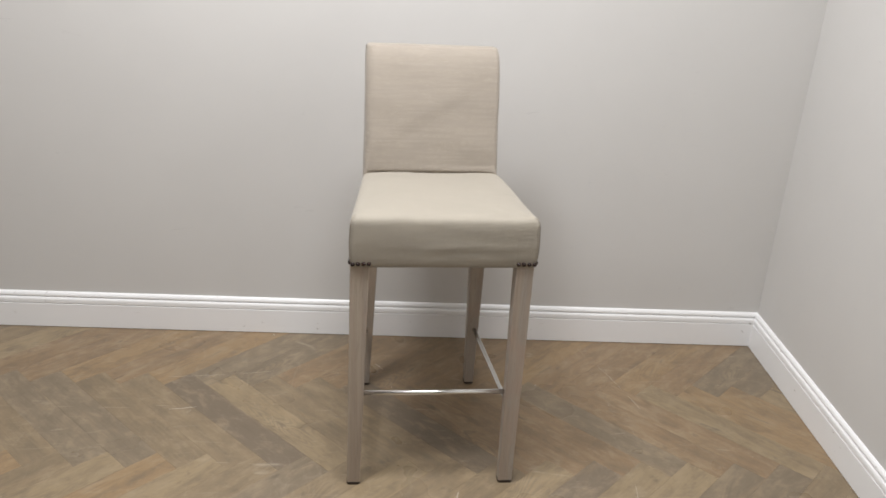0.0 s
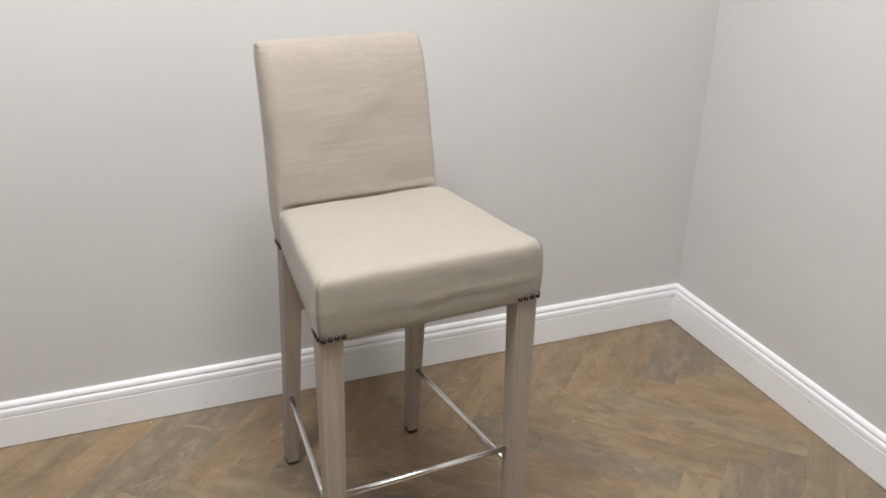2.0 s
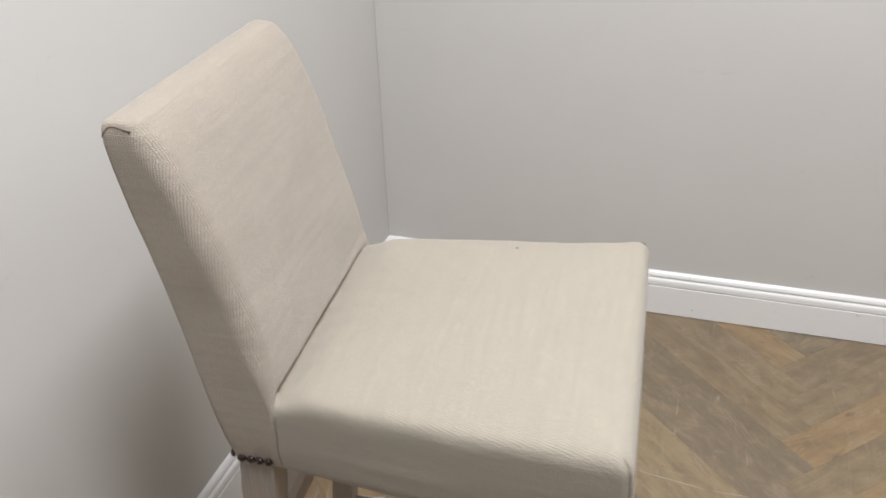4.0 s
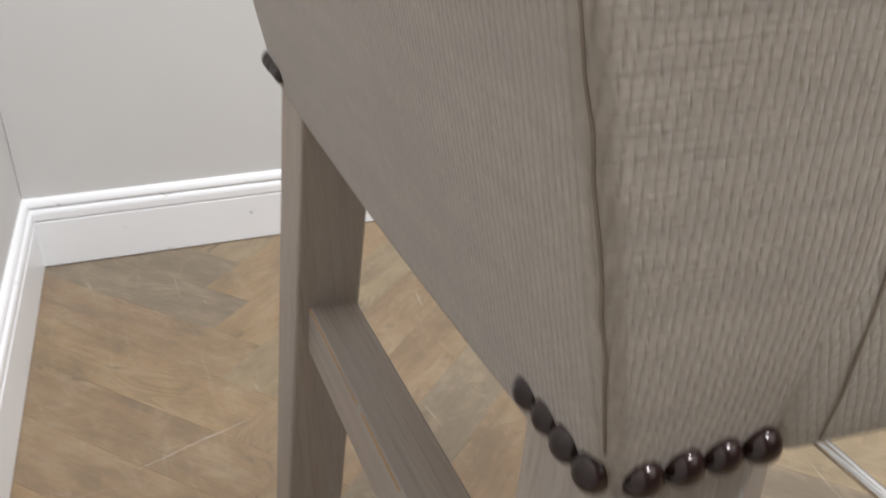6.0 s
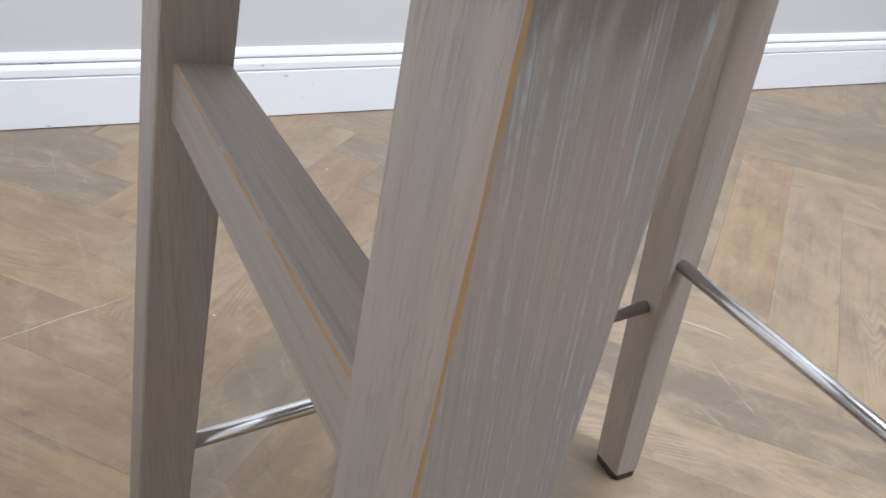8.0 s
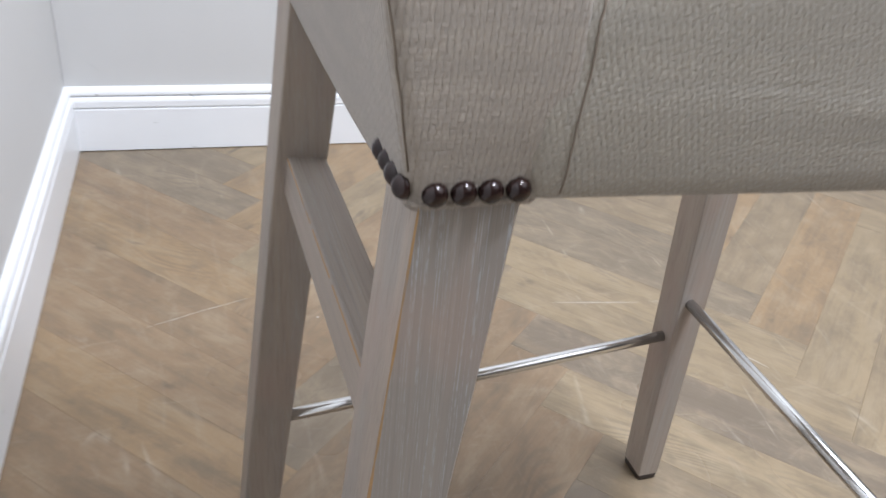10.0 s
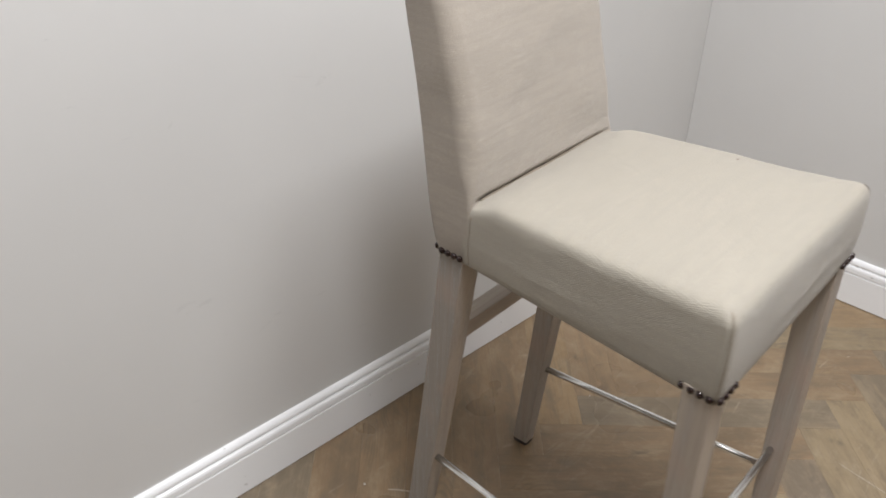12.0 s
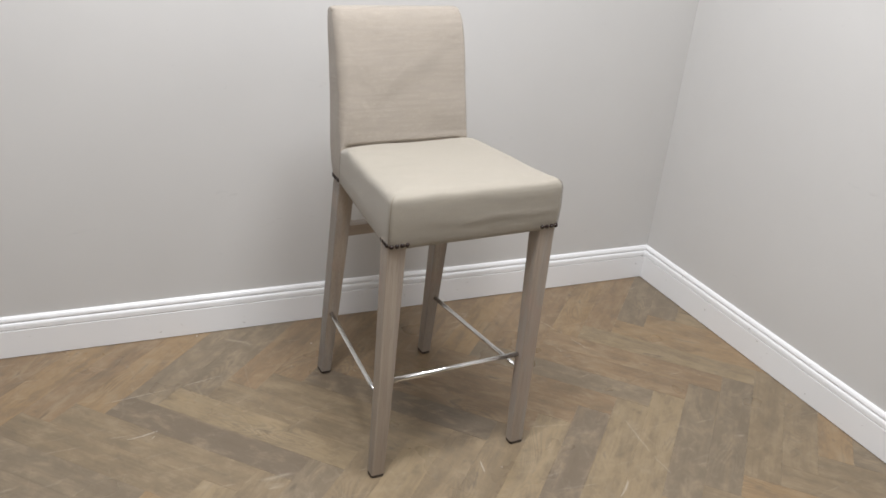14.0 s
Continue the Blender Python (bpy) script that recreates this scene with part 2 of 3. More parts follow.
def plank_material(name, colour=None):
    """Smoked, brushed oak boards: grain along local x, pale scuffs across; without a colour each board has its own tone."""
    joined = colour is None
    mat, tree, shader = material(name)
    place = node(tree, "ShaderNodeTexCoord").outputs["Object"]
    ground = node(tree, "ShaderNodeNewGeometry").outputs["Position"]
    info = node(tree, "ShaderNodeObjectInfo").outputs["Random"]
    island = node(tree, "ShaderNodeNewGeometry").outputs["Random Per Island"]
    chance = maths(tree, "FRACT", maths(tree, "MULTIPLY", island if joined else info, 3101.12))
    shift = node(tree, "ShaderNodeCombineXYZ", {0: maths(tree, "MULTIPLY", info, 31.0), 1: maths(tree, "MULTIPLY", info, 53.0), 2: maths(tree, "MULTIPLY", island, 9.0)}).outputs[0]
    figure = noise_of(tree, stretched(tree, place, 5, 24, 1, shift), 1.0, 4.0, 0.55, 0.9)
    grain = noise_of(tree, stretched(tree, place, 9, 150, 1, shift), 1.0, 3.0, 0.6, 0.6)
    mottle = noise_of(tree, stretched(tree, place, 13, 22, 1, shift), 1.0, 5.0, 0.66, 0.3)
    contour = noise_of(tree, stretched(tree, place, 3.2, 13, 1, shift), 1.0, 1.2, 0.35, 0.5)
    rings = maths(tree, "MULTIPLY_ADD", maths(tree, "SINE", maths(tree, "MULTIPLY", contour, 150.0)), 0.5, 0.5)
    where_rings = noise_of(tree, stretched(tree, place, 4.5, 7, 1, shift), 1.0, 2.0, 0.5)
    knots = noise_of(tree, stretched(tree, place, 9, 20, 1, shift), 1.0, 3.0, 0.55, 0.5)
    if joined:
        tone = ramp(tree, chance, (0.0, TONES["D"]), (0.15, TONES["G"]), (0.35, TONES["M"]), (0.55, TONES["W"]), (0.75, TONES["M"]), (1.0, TONES["P"]))
    else:
        tone = blend(tree, maths(tree, "MULTIPLY", chance, 0.4), (*colour, 1), (*[c * 0.84 for c in colour], 1))
    base = blend(tree, ramp(tree, figure, (0.36, (0.32,) * 3), (0.52, (0.0,) * 3)), tone, (0.150, 0.118, 0.080, 1))
    base = blend(tree, ramp(tree, figure, (0.54, (0.0,) * 3), (0.74, (0.45,) * 3)), base, (0.300, 0.226, 0.136, 1))
    base = blend(tree, ramp(tree, mottle, (0.50, (0.0,) * 3), (0.68, (0.55,) * 3)), base, (0.318, 0.250, 0.164, 1))
    base = blend(tree, ramp(tree, mottle, (0.30, (0.6,) * 3), (0.48, (0.0,) * 3)), base, (0.150, 0.116, 0.080, 1))
    base = blend(tree, maths(tree, "MULTIPLY", ramp(tree, rings, (0.15, (0.32,) * 3), (0.6, (0.0,) * 3)), ramp(tree, where_rings, (0.55, (0.0,) * 3), (0.66, (1.0,) * 3))), base, (0.118, 0.096, 0.070, 1))
    base = blend(tree, ramp(tree, knots, (0.65, (0.0,) * 3), (0.76, (0.7,) * 3)), base, (0.092, 0.074, 0.058, 1))
    base = blend(tree, ramp(tree, grain, (0.32, (0.22,) * 3), (0.5, (0.0,) * 3)), base, (0.130, 0.100, 0.070, 1))
    # chalky scratches, thin and broken, and dull rubbed streaks
    where = noise_of(tree, ground, 3.1, 2.0)
    for turned in (0.35, 1.25, 2.3):
        lines = node(tree, "ShaderNodeMapping", {"Vector": ground, "Rotation": (0, 0, turned), "Scale": (0.9, 6.5, 1.0)}).outputs[0]
        line = maths(tree, "ABSOLUTE", maths(tree, "SUBTRACT", noise_of(tree, lines, 1.0, 0.6, 0.4, 0.05), 0.5))
        broken = noise_of(tree, node(tree, "ShaderNodeMapping", {"Vector": ground, "Rotation": (0, 0, turned), "Scale": (4.5, 11, 1.0), "Location": (turned, 3, 0)}).outputs[0], 1.0, 4.0, 0.7)
        mask = maths(tree, "MULTIPLY", ramp(tree, line, (0.0, (0.42,) * 3), (0.006, (0.0,) * 3)), ramp(tree, broken, (0.58, (0.0,) * 3), (0.66, (1.0,) * 3)))
        base = blend(tree, mask, base, (0.46, 0.40, 0.31, 1))
    scratch = noise_of(tree, stretched(tree, ground, 5, 20, 1), 1.0, 6.0, 0.75, 2.2)
    base = blend(tree, ramp(tree, scratch, (0.56, (0.0,) * 3), (0.80, (0.35,) * 3)), base, (0.40, 0.35, 0.26, 1))
    rub = noise_of(tree, stretched(tree, ground, 24, 6, 1), 1.0, 6.0, 0.75, 1.6)
    base = blend(tree, ramp(tree, rub, (0.58, (0.0,) * 3), (0.80, (0.32,) * 3)), base, (0.40, 0.35, 0.26, 1))
    dust = noise_of(tree, ground, 2.4, 4.0, 0.6)
    tree.links.new(base, shader.inputs["Base Color"])
    gloss = maths(tree, "ADD", maths(tree, "MULTIPLY", where, 0.28), maths(tree, "MULTIPLY", dust, 0.3))
    tree.links.new(maths(tree, "ADD", gloss, 0.03), shader.inputs["Roughness"])
    shader.inputs["Specular IOR Level"].default_value = 0.42
    height = maths(tree, "ADD", grain, maths(tree, "MULTIPLY", figure, 0.9))
    tree.links.new(bump(tree, height, 0.3, 0.0012), shader.inputs["Normal"])
    return mat


def plain_material(name, colour, rough):
    mat, tree, shader = material(name)
    place = node(tree, "ShaderNodeTexCoord").outputs["Object"]
    tree.links.new(ramp(tree, noise_of(tree, place, 40.0, 3.0), (0.3, [c * 0.8 for c in colour]), (0.7, colour)), shader.inputs["Base Color"])
    shader.inputs["Roughness"].default_value = rough
    return mat


LINEN = linen_material("beige_linen", (0.476, 0.418, 0.350), -0.02, 0.74)
# same cloth cut on the bias; its paler, cooler tint paints in the seat's light
SEAT_LINEN = linen_material("beige_linen_bias", (0.478, 0.436, 0.362), 0.3, 0.55)
# thread brown of the seams, also the painted shade in the seat crease
SEAM_AND_SHADE = plain_material("seam_thread_and_shade", (0.24, 0.195, 0.15), 0.95)
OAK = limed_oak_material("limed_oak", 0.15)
# the worn leg's oak: more lime lines, and stronger painted shade on its sides
OAK_LIMED_SHADED = limed_oak_material("limed_oak_shaded_sides", 0.72)
BARE = bare_oak_material("bare_oak")
CHROME = metal_material("brushed_chrome", (0.82, 0.82, 0.81), 0.19, 0.04)
BRONZE = nail_material("dark_bronze")
GLIDE = plain_material("dark_glide", (0.035, 0.024, 0.018), 0.6)
WALL = paint_material("grey_wall_paint", (0.638, 0.630, 0.613), 0.62, 0.25, 0.0006)
# for the unseen walls only, dark so that little light bounces back
UNSEEN_WALL = paint_material("unseen_dark_wall", (0.2, 0.19, 0.175), 0.62, 0.25, 0.0006)
TRIM = paint_material("white_trim_paint", (0.90, 0.905, 0.91), 0.32, 0.3, 0.0003, chips=0.75)
CEILING = paint_material("white_ceiling_paint", (0.78, 0.77, 0.75), 0.8, 0.0, 0.0004)
PLANK = {key: plank_material("smoked_oak_plank", colour) for key, colour in TONES.items()}
PLANKS = plank_material("smoked_oak_planks_joined")
JOINT = plain_material("dark_joint", (0.15, 0.115, 0.075), 0.9)
CHALK = plain_material("chalky_scuff", (0.46, 0.41, 0.34), 0.9)
CRUMB = plain_material("pale_debris", (0.62, 0.58, 0.52), 0.9)


# ---- mesh helpers ----
def thing(name, place, label, category, kind="", group=""):
    ob = new(name)
    ob.location = place
    ob.empty_display_size = 0.05
    return tagged(ob, label, category, group, kind)


def part(name, bm, materials, parent=None, label="", smooth=True):
    mesh = bpy.data.meshes.new(name)
    bmesh.ops.recalc_face_normals(bm, faces=bm.faces)
    bm.to_mesh(mesh)
    bm.free()
    return linked(name, mesh, materials, parent, label, smooth)


def linked(name, mesh, materials, parent=None, label="", smooth=True):
    if not mesh.materials:
        for mat in materials if isinstance(materials, (list, tuple)) else (materials,):
            mesh.materials.append(mat)
        for polygon in mesh.polygons:
            polygon.use_smooth = smooth
    ob = new(name, mesh)
    if parent is not None:
        ob.parent = parent
    return tagged(ob, label) if label else ob


def add_rings(bm, rings, close_start=True, close_end=True):
    """Skin closed rings of equal count; returns the faces."""
    made = [[bm.verts.new(p) for p in ring] for ring in rings]
    count = len(made[0])
    for a, b in zip(made, made[1:]):
        for i in range(count):
            bm.faces.new((a[i], a[(i + 1) % count], b[(i + 1) % count], b[i]))
    if close_start:
        bm.faces.new(made[0][::-1])
    if close_end:
        bm.faces.new(made[-1])
    return made


def box_uv(bm):
    """Thread directions for cloth: metres, along the axes of the side that each face looks to."""
    layer = bm.loops.layers.uv.new("UVMap")
    bm.normal_update()
    for face in bm.faces:
        n = [abs(c) for c in face.normal]
        axis = n.index(max(n))
        for loop in face.loops:
            p = loop.vert.co
            loop[layer].uv = ((p.y, p.z), (p.x, p.z), (p.x, p.y))[axis]


def tube(bm, points, radius, sides=12):
    rings = []
    for i, p in enumerate(points):
        ahead = (Vector(points[min(i + 1, len(points) - 1)]) - Vector(points[max(i - 1, 0)])).normalized()
        side = ahead.orthogonal().normalized() if i == 0 else (side - ahead * side.dot(ahead)).normalized()
        up = ahead.cross(side)
        rings.append([Vector(p) + radius * (math.cos(a) * side + math.sin(a) * up) for a in [math.tau * k / sides for k in range(sides)]])
    add_rings(bm, rings)


def spline(rows, count):
    """Smooth rows (Catmull-Rom), resampled."""
    rows = np.array(rows, float)
    out = []
    for s in np.linspace(0, len(rows) - 1, count):
        i = min(int(s), len(rows) - 2)
        f = s - i
        p0, p1, p2, p3 = rows[max(i - 1, 0)], rows[i], rows[i + 1], rows[min(i + 2, len(rows) - 1)]
        out.append(0.5 * (2 * p1 + (p2 - p0) * f + (2 * p0 - 5 * p1 + 4 * p2 - p3) * f * f + (3 * p1 - p0 - 3 * p2 + p3) * f**3))
    return out


def rounded_outline(corners, radii, straight=14, arc=7):
    """A closed outline through 2D corners (anticlockwise), each rounded by its radius."""
    points = []
    n = len(corners)
    bends = []
    for i in range(n):
        p, a, b = Vector(corners[i]), Vector(corners[i - 1]), Vector(corners[(i + 1) % n])
        ua, ub = (a - p).normalized(), (b - p).normalized()
        half = ua.angle(ub) / 2
        r = max(radii[i], 1e-4)
        centre = p + (ua + ub).normalized() * (r / math.sin(half))
        t = r / math.tan(half)
        s, e = p + ua * t - centre, p + ub * t - centre
        bend = []
        for k in range(arc + 1):
            f = k / arc
            d = s.lerp(e, f).normalized() * r
            bend.append(centre + d)
        bends.append(bend)
    for i in range(n):
        points += bends[i]
        a, b = bends[i][-1], bends[(i + 1) % n][0]
        points += [a.lerp(b, k / straight) for k in range(1, straight)]
    return points


# ---- the corner of the room ----
CORNER = Vector((1.1570, 0.8545, 0))
ALONG = Vector((math.cos(-0.0706), math.sin(-0.0706), 0))
DEEP = Vector((-math.sin(-0.0578), math.cos(-0.0578), 0))
ROOM_WIDE, ROOM_LONG, ROOM_HIGH = 5.6, 6.0, 2.7


def room(a, b, z=0.0):
    """A place by its distance from the corner along the two walls."""
    return CORNER - ALONG * a - DEEP * b + Vector((0, 0, z))


def slab(name, a0, a1, b0, b1, z0, z1, mat, label, category):
    bm = bmesh.new()
    add_rings(bm, [[room(a, b, z) for a, b in ((a0, b0), (a1, b0), (a1, b1), (a0, b1))] for z in (z0, z1)])
    ob = part(name, bm, mat, None, label, smooth=False)
    return tagged(ob, category=category, kind="structure")


slab("wall_back", -0.12, ROOM_WIDE + 0.12, -0.12, 0, -0.1, ROOM_HIGH, WALL, "smooth pale grey painted wall behind the stool", "wall")
slab("wall_side", -0.12, 0, 0.0008, ROOM_LONG, -0.1, ROOM_HIGH, WALL, "smooth pale grey painted wall beside the stool", "wall")
# two unseen walls close the room; their dark colour holds down the fill light
slab("wall_far", ROOM_WIDE, ROOM_WIDE + 0.12, 0, ROOM_LONG, -0.1, ROOM_HIGH, UNSEEN_WALL, "unseen dark wall across the room, added to cut bounced light", "wall")
slab("wall_front", -0.12, ROOM_WIDE + 0.12, ROOM_LONG, ROOM_LONG + 0.12, -0.1, ROOM_HIGH, UNSEEN_WALL, "unseen dark wall facing the stool, added to cut bounced light", "wall")
slab("ceiling", -0.12, ROOM_WIDE + 0.12, -0.12, ROOM_LONG + 0.12, ROOM_HIGH, ROOM_HIGH + 0.1, CEILING, "flat white painted ceiling", "ceiling")

# moulded skirting: (out of the wall, height), from the floor up
SKIRT = [(0.0095, 0.0), (0.0112, 0.0016), (0.0135, 0.0022), (0.0135, 0.0835), (0.0095, 0.0850), (0.0122, 0.0868), (0.0136, 0.0885), (0.0134, 0.0990), (0.0118, 0.1035), (0.0080, 0.1058),
         (0.0040, 0.1072), (0.0086, 0.1088), (0.0098, 0.1110), (0.0092, 0.1155), (0.0070, 0.1200), (0.0035, 0.1232), (0.0, 0.1240)]


def skirting(name, along_back, length, label):
    bm = bmesh.new()
    rings = []
    for far in (0, 1):
        ring = []
        for out, z in SKIRT + [(-0.002, 0.124), (-0.002, 0.0)]:
            run = length if far else max(out, 0.0)
            ring.append(room(run, out, z) if along_back else room(out, run, z))
        rings.append(ring)
    add_rings(bm, rings)
    ob = part(name, bm, TRIM, None, label, smooth=False)
    return tagged(ob, category="skirting board", kind="structure")


skirting("baseboard_back", True, ROOM_WIDE, "white glossy moulded skirting board along the grey wall")
skirting("baseboard_side", False, ROOM_LONG, "white glossy moulded skirting board with small scuffs")


# ---- the stool ----
stool = thing("bar_stool", (0, 0.4, 0), "beige linen counter stool with greige limed oak legs, bronze nails", "bar stool")
BASE = Vector((0, 0.4, 0))


def stool_part(name, bm, materials, parent=None, label="", smooth=True):
    bmesh.ops.translate(bm, verts=bm.verts, vec=-BASE)
    return part(name, bm, materials, parent or stool, label, smooth)


SEAT_FRONT, SEAT_REAR, HALF_FRONT, HALF_REAR = 0.1765, 0.572, 0.2135, 0.1715


def seat_half(y):
    return HALF_FRONT + (HALF_REAR - HALF_FRONT) * (y - SEAT_FRONT) / (SEAT_REAR - SEAT_FRONT)


SEAT_ROWS = [  # inset from the outline, height
    (0.12, 0.6085), (0.06, 0.6075), (0.02, 0.6065), (0.006, 0.6045), (0.0012, 0.6040), (0.0, 0.6065), (-0.0010, 0.614), (-0.0018, 0.622), (-0.0024, 0.630),
    (-0.0029, 0.638), (-0.0032, 0.646), (-0.0033, 0.654), (-0.0033, 0.662), (-0.0032, 0.670), (-0.0030, 0.678), (-0.0027, 0.686), (-0.0022, 0.694), (-0.0014, 0.7010),
    (0.0, 0.7068), (0.0026, 0.7116), (0.0062, 0.7146), (0.0110, 0.7166), (0.018, 0.7184), (0.028, 0.7198), (0.042, 0.7208), (0.062, 0.7216), (0.09, 0.7223), (0.12, 0.7228), (0.15, 0.7230)]


def seat_shape(x, y, z):
    """The cover's unevenness: it slopes to the rear, dips before the backrest, and ripples on its sides."""
    rise = max(0.0, (z - 0.66) / 0.05)
    dz = rise * (0.0060 * (0.36 - y) / 0.2 + 0.0022 * noise.noise((x * 9, y * 9, 1.7)))
    sink = min(1.0, max(0.0, (y - 0.510) / 0.050))
    dz -= rise * 0.011 * sink * sink * (3 - 2 * sink)
    dz += rise * (0.0010 * noise.noise((x * 34, y * 34, 3.3)) + 0.0005 * noise.noise((x * 90, y * 90, 6.1)))
    corner = max(0.0, 1 - math.hypot(abs(x) - 0.2, y - 0.19) / 0.03)
    dz += rise * 0.0025 * corner
    wave = (0.0011 * noise.noise((x * 7, y * 7, z * 42)) + 0.0009 * noise.noise((x * 16, y * 16, z * 120)) + 0.0004 * noise.noise((x * 60, y * 60, z * 60))) * (1 if 0.61 < z < 0.70 else 0.25)
    fold = 0.0
    if y < SEAT_FRONT + 0.01:
        reach = max(0.0, 1 - (abs(x - 0.05) / 0.13) ** 2)
        crease = 0.641 + 0.02 * (x - 0.05) + 0.002 * math.sin(x * 31)
        fold = reach * (0.0017 * math.exp(-((z - crease) / 0.0045) ** 2) - 0.0010 * math.exp(-((z - crease - 0.012) / 0.007) ** 2))
    away = (Vector((x, y - 0.37)).normalized()) * (wave - fold)
    return (x + away.x, y + away.y, z + dz)


def make_seat():
    bm = bmesh.new()
    rings = []
    for inset, z in SEAT_ROWS:
        y0, y1 = SEAT_FRONT + inset, SEAT_REAR - inset
        f, r = seat_half(y0) - inset, seat_half(y1) - inset
        bend = max(0.014 - 0.25 * inset, 0.004) if inset > 0.006 else 0.011 + 0.4 * max(inset, 0)
        outline = rounded_outline([(-f, y0), (f, y0), (r, y1), (-r, y1)], [bend] * 4, straight=40)
        rings.append([seat_shape(p.x, p.y, z) for p in outline])
    add_rings(bm, rings)
    box_uv(bm)
    return stool_part("seat_cushion", bm, SEAT_LINEN, label="padded beige linen seat cushion")


def seat_inset(z):
    rows = [r for r in SEAT_ROWS[5:]]
    return float(np.interp(z, [r[1] for r in rows], [r[0] for r in rows]))


BACK_ROWS = [  # height, half width, front, rear
    (0.6010, 0.1708, 0.5600, 0.6132), (0.618, 0.1733, 0.5545, 0.6165), (0.640, 0.1762, 0.5530, 0.6205), (0.670, 0.1776, 0.5525, 0.6260), (0.695, 0.1774, 0.5540, 0.6305),
    (0.712, 0.1770, 0.5552, 0.6335), (0.726, 0.1766, 0.5568, 0.6360), (0.742, 0.1762, 0.5588, 0.6388), (0.765, 0.1758, 0.5622, 0.6427), (0.800, 0.1750, 0.5700, 0.6490), (0.840, 0.1750, 0.5800, 0.6560), (0.880, 0.1752, 0.5905, 0.6640),
    (0.915, 0.1755, 0.6025, 0.6720), (0.945, 0.1757, 0.6135, 0.6775), (0.967, 0.1758, 0.6225, 0.6810), (0.983, 0.1755, 0.6300, 0.6835), (0.995, 0.1745, 0.6375, 0.6850),
    (1.0035, 0.1725, 0.6445, 0.6850), (1.0085, 0.1695, 0.6500, 0.6828), (1.0105, 0.1640, 0.6580, 0.6785)]
BACK_ROWS = [(z, half - 0.0012, front, rear + 0.0015 * min(1.0, max(0.0, (z - 0.70) / 0.12))) for z, half, front, rear in BACK_ROWS]


def back_section(z):
    table = np.array(BACK_ROWS)
    return [float(np.interp(z, table[:, 0], table[:, k])) for k in (1, 2, 3)]


def make_backrest():
    bm = bmesh.new()
    rings = []
    levels = spline(BACK_ROWS, 110)
    for z, half, front, rear in levels:
        deep = rear - front
        grow = min(1.0, max(0.0, (z - 0.69) / 0.07))
        edges = [0.006 + 0.018 * grow, 0.006 + 0.006 * grow] if z < 0.97 else [min(0.024, deep * 0.45), min(0.012, deep * 0.45)]
        outline = rounded_outline([(-half, front), (half, front), (half, rear), (-half, rear)], edges + [min(0.0065, deep * 0.2)] * 2, straight=24)
        ring = []
        for p in outline:
            across = max(0.0, 1 - (p.x / half) ** 2)
            crown = 0.004 * across * min(1, (z - 0.66) / 0.12) if z > 0.66 else 0.0
            y = p.y
            if p.y < (front + rear) / 2:
                y -= crown * min(1, (1.0105 - z) / 0.05)
                y += (0.003 + 0.004 * p.x / half) * min(1.0, max(0.0, (z - 0.69) / 0.03))
                # tucked in along the crease above the seat, except at the corners
                y += 0.0075 * math.exp(-((z - 0.6975) / 0.0055) ** 2) * min(1.0, max(0.0, (across - 0.08) / 0.22))
                # the padding sags below a slanting line across the middle
                under = 0.823 + 0.58 * (p.x + 0.073) - z
                y += 0.0032 * across * min(1.0, max(0.0, under / 0.035)) * min(1.0, max(0.0, (z - 0.715) / 0.05)) * min(1.0, max(0.0, (0.16 - p.x) / 0.1))
                y += (0.0022 * noise.noise((p.x * 8 + z * 6, z * 9, 4.2)) + 0.0035 * noise.noise((p.x * 4 + z * 5, z * 5 - p.x * 3, 2.6))) * min(1, (1.02 - z) / 0.08)
            else:
                y += 0.003 * across * min(1, (1.0105 - z) / 0.1)
            x = p.x + 0.0012 * min(1.0, max(0.0, (z - 0.70) / 0.1)) + 0.0014 * noise.noise((p.y * 20, z * 16, p.x * 3))
            top = 0.0016 * noise.noise((p.x * 11, p.y * 10, 9.0)) if z > 0.98 else 0.0
            ring.append((x, y, z + top))
        rings.append(ring)
    z, half, front, rear = levels[-1]
    for shrink in (0.55, 0.15):
        mid = (front + rear) / 2
        rings.append([(x * (1 - 0.03 * (1 - shrink)), mid + (y - mid) * shrink, 1.0105 + 0.0012 * (1 - shrink)) for x, y, _ in rings[109]])
    add_rings(bm, rings)
    box_uv(bm)
    return stool_part("backrest", bm, LINEN, label="upright padded beige linen backrest")


seat = make_seat()
backrest = make_backrest()

def on_side(y, z, side):
    """A place on the flank of the backrest, round its rear corner too."""
    half, front, rear = back_section(z)
    r = 0.0065
    over = max(0.0, y - (rear - r))
    lean = 0.0012 * min(1.0, max(0.0, (z - 0.70) / 0.1))
    return (side * (half - r + math.sqrt(max(0.0, r * r - over * over)) + 0.0001) + lean, min(y, rear), z)


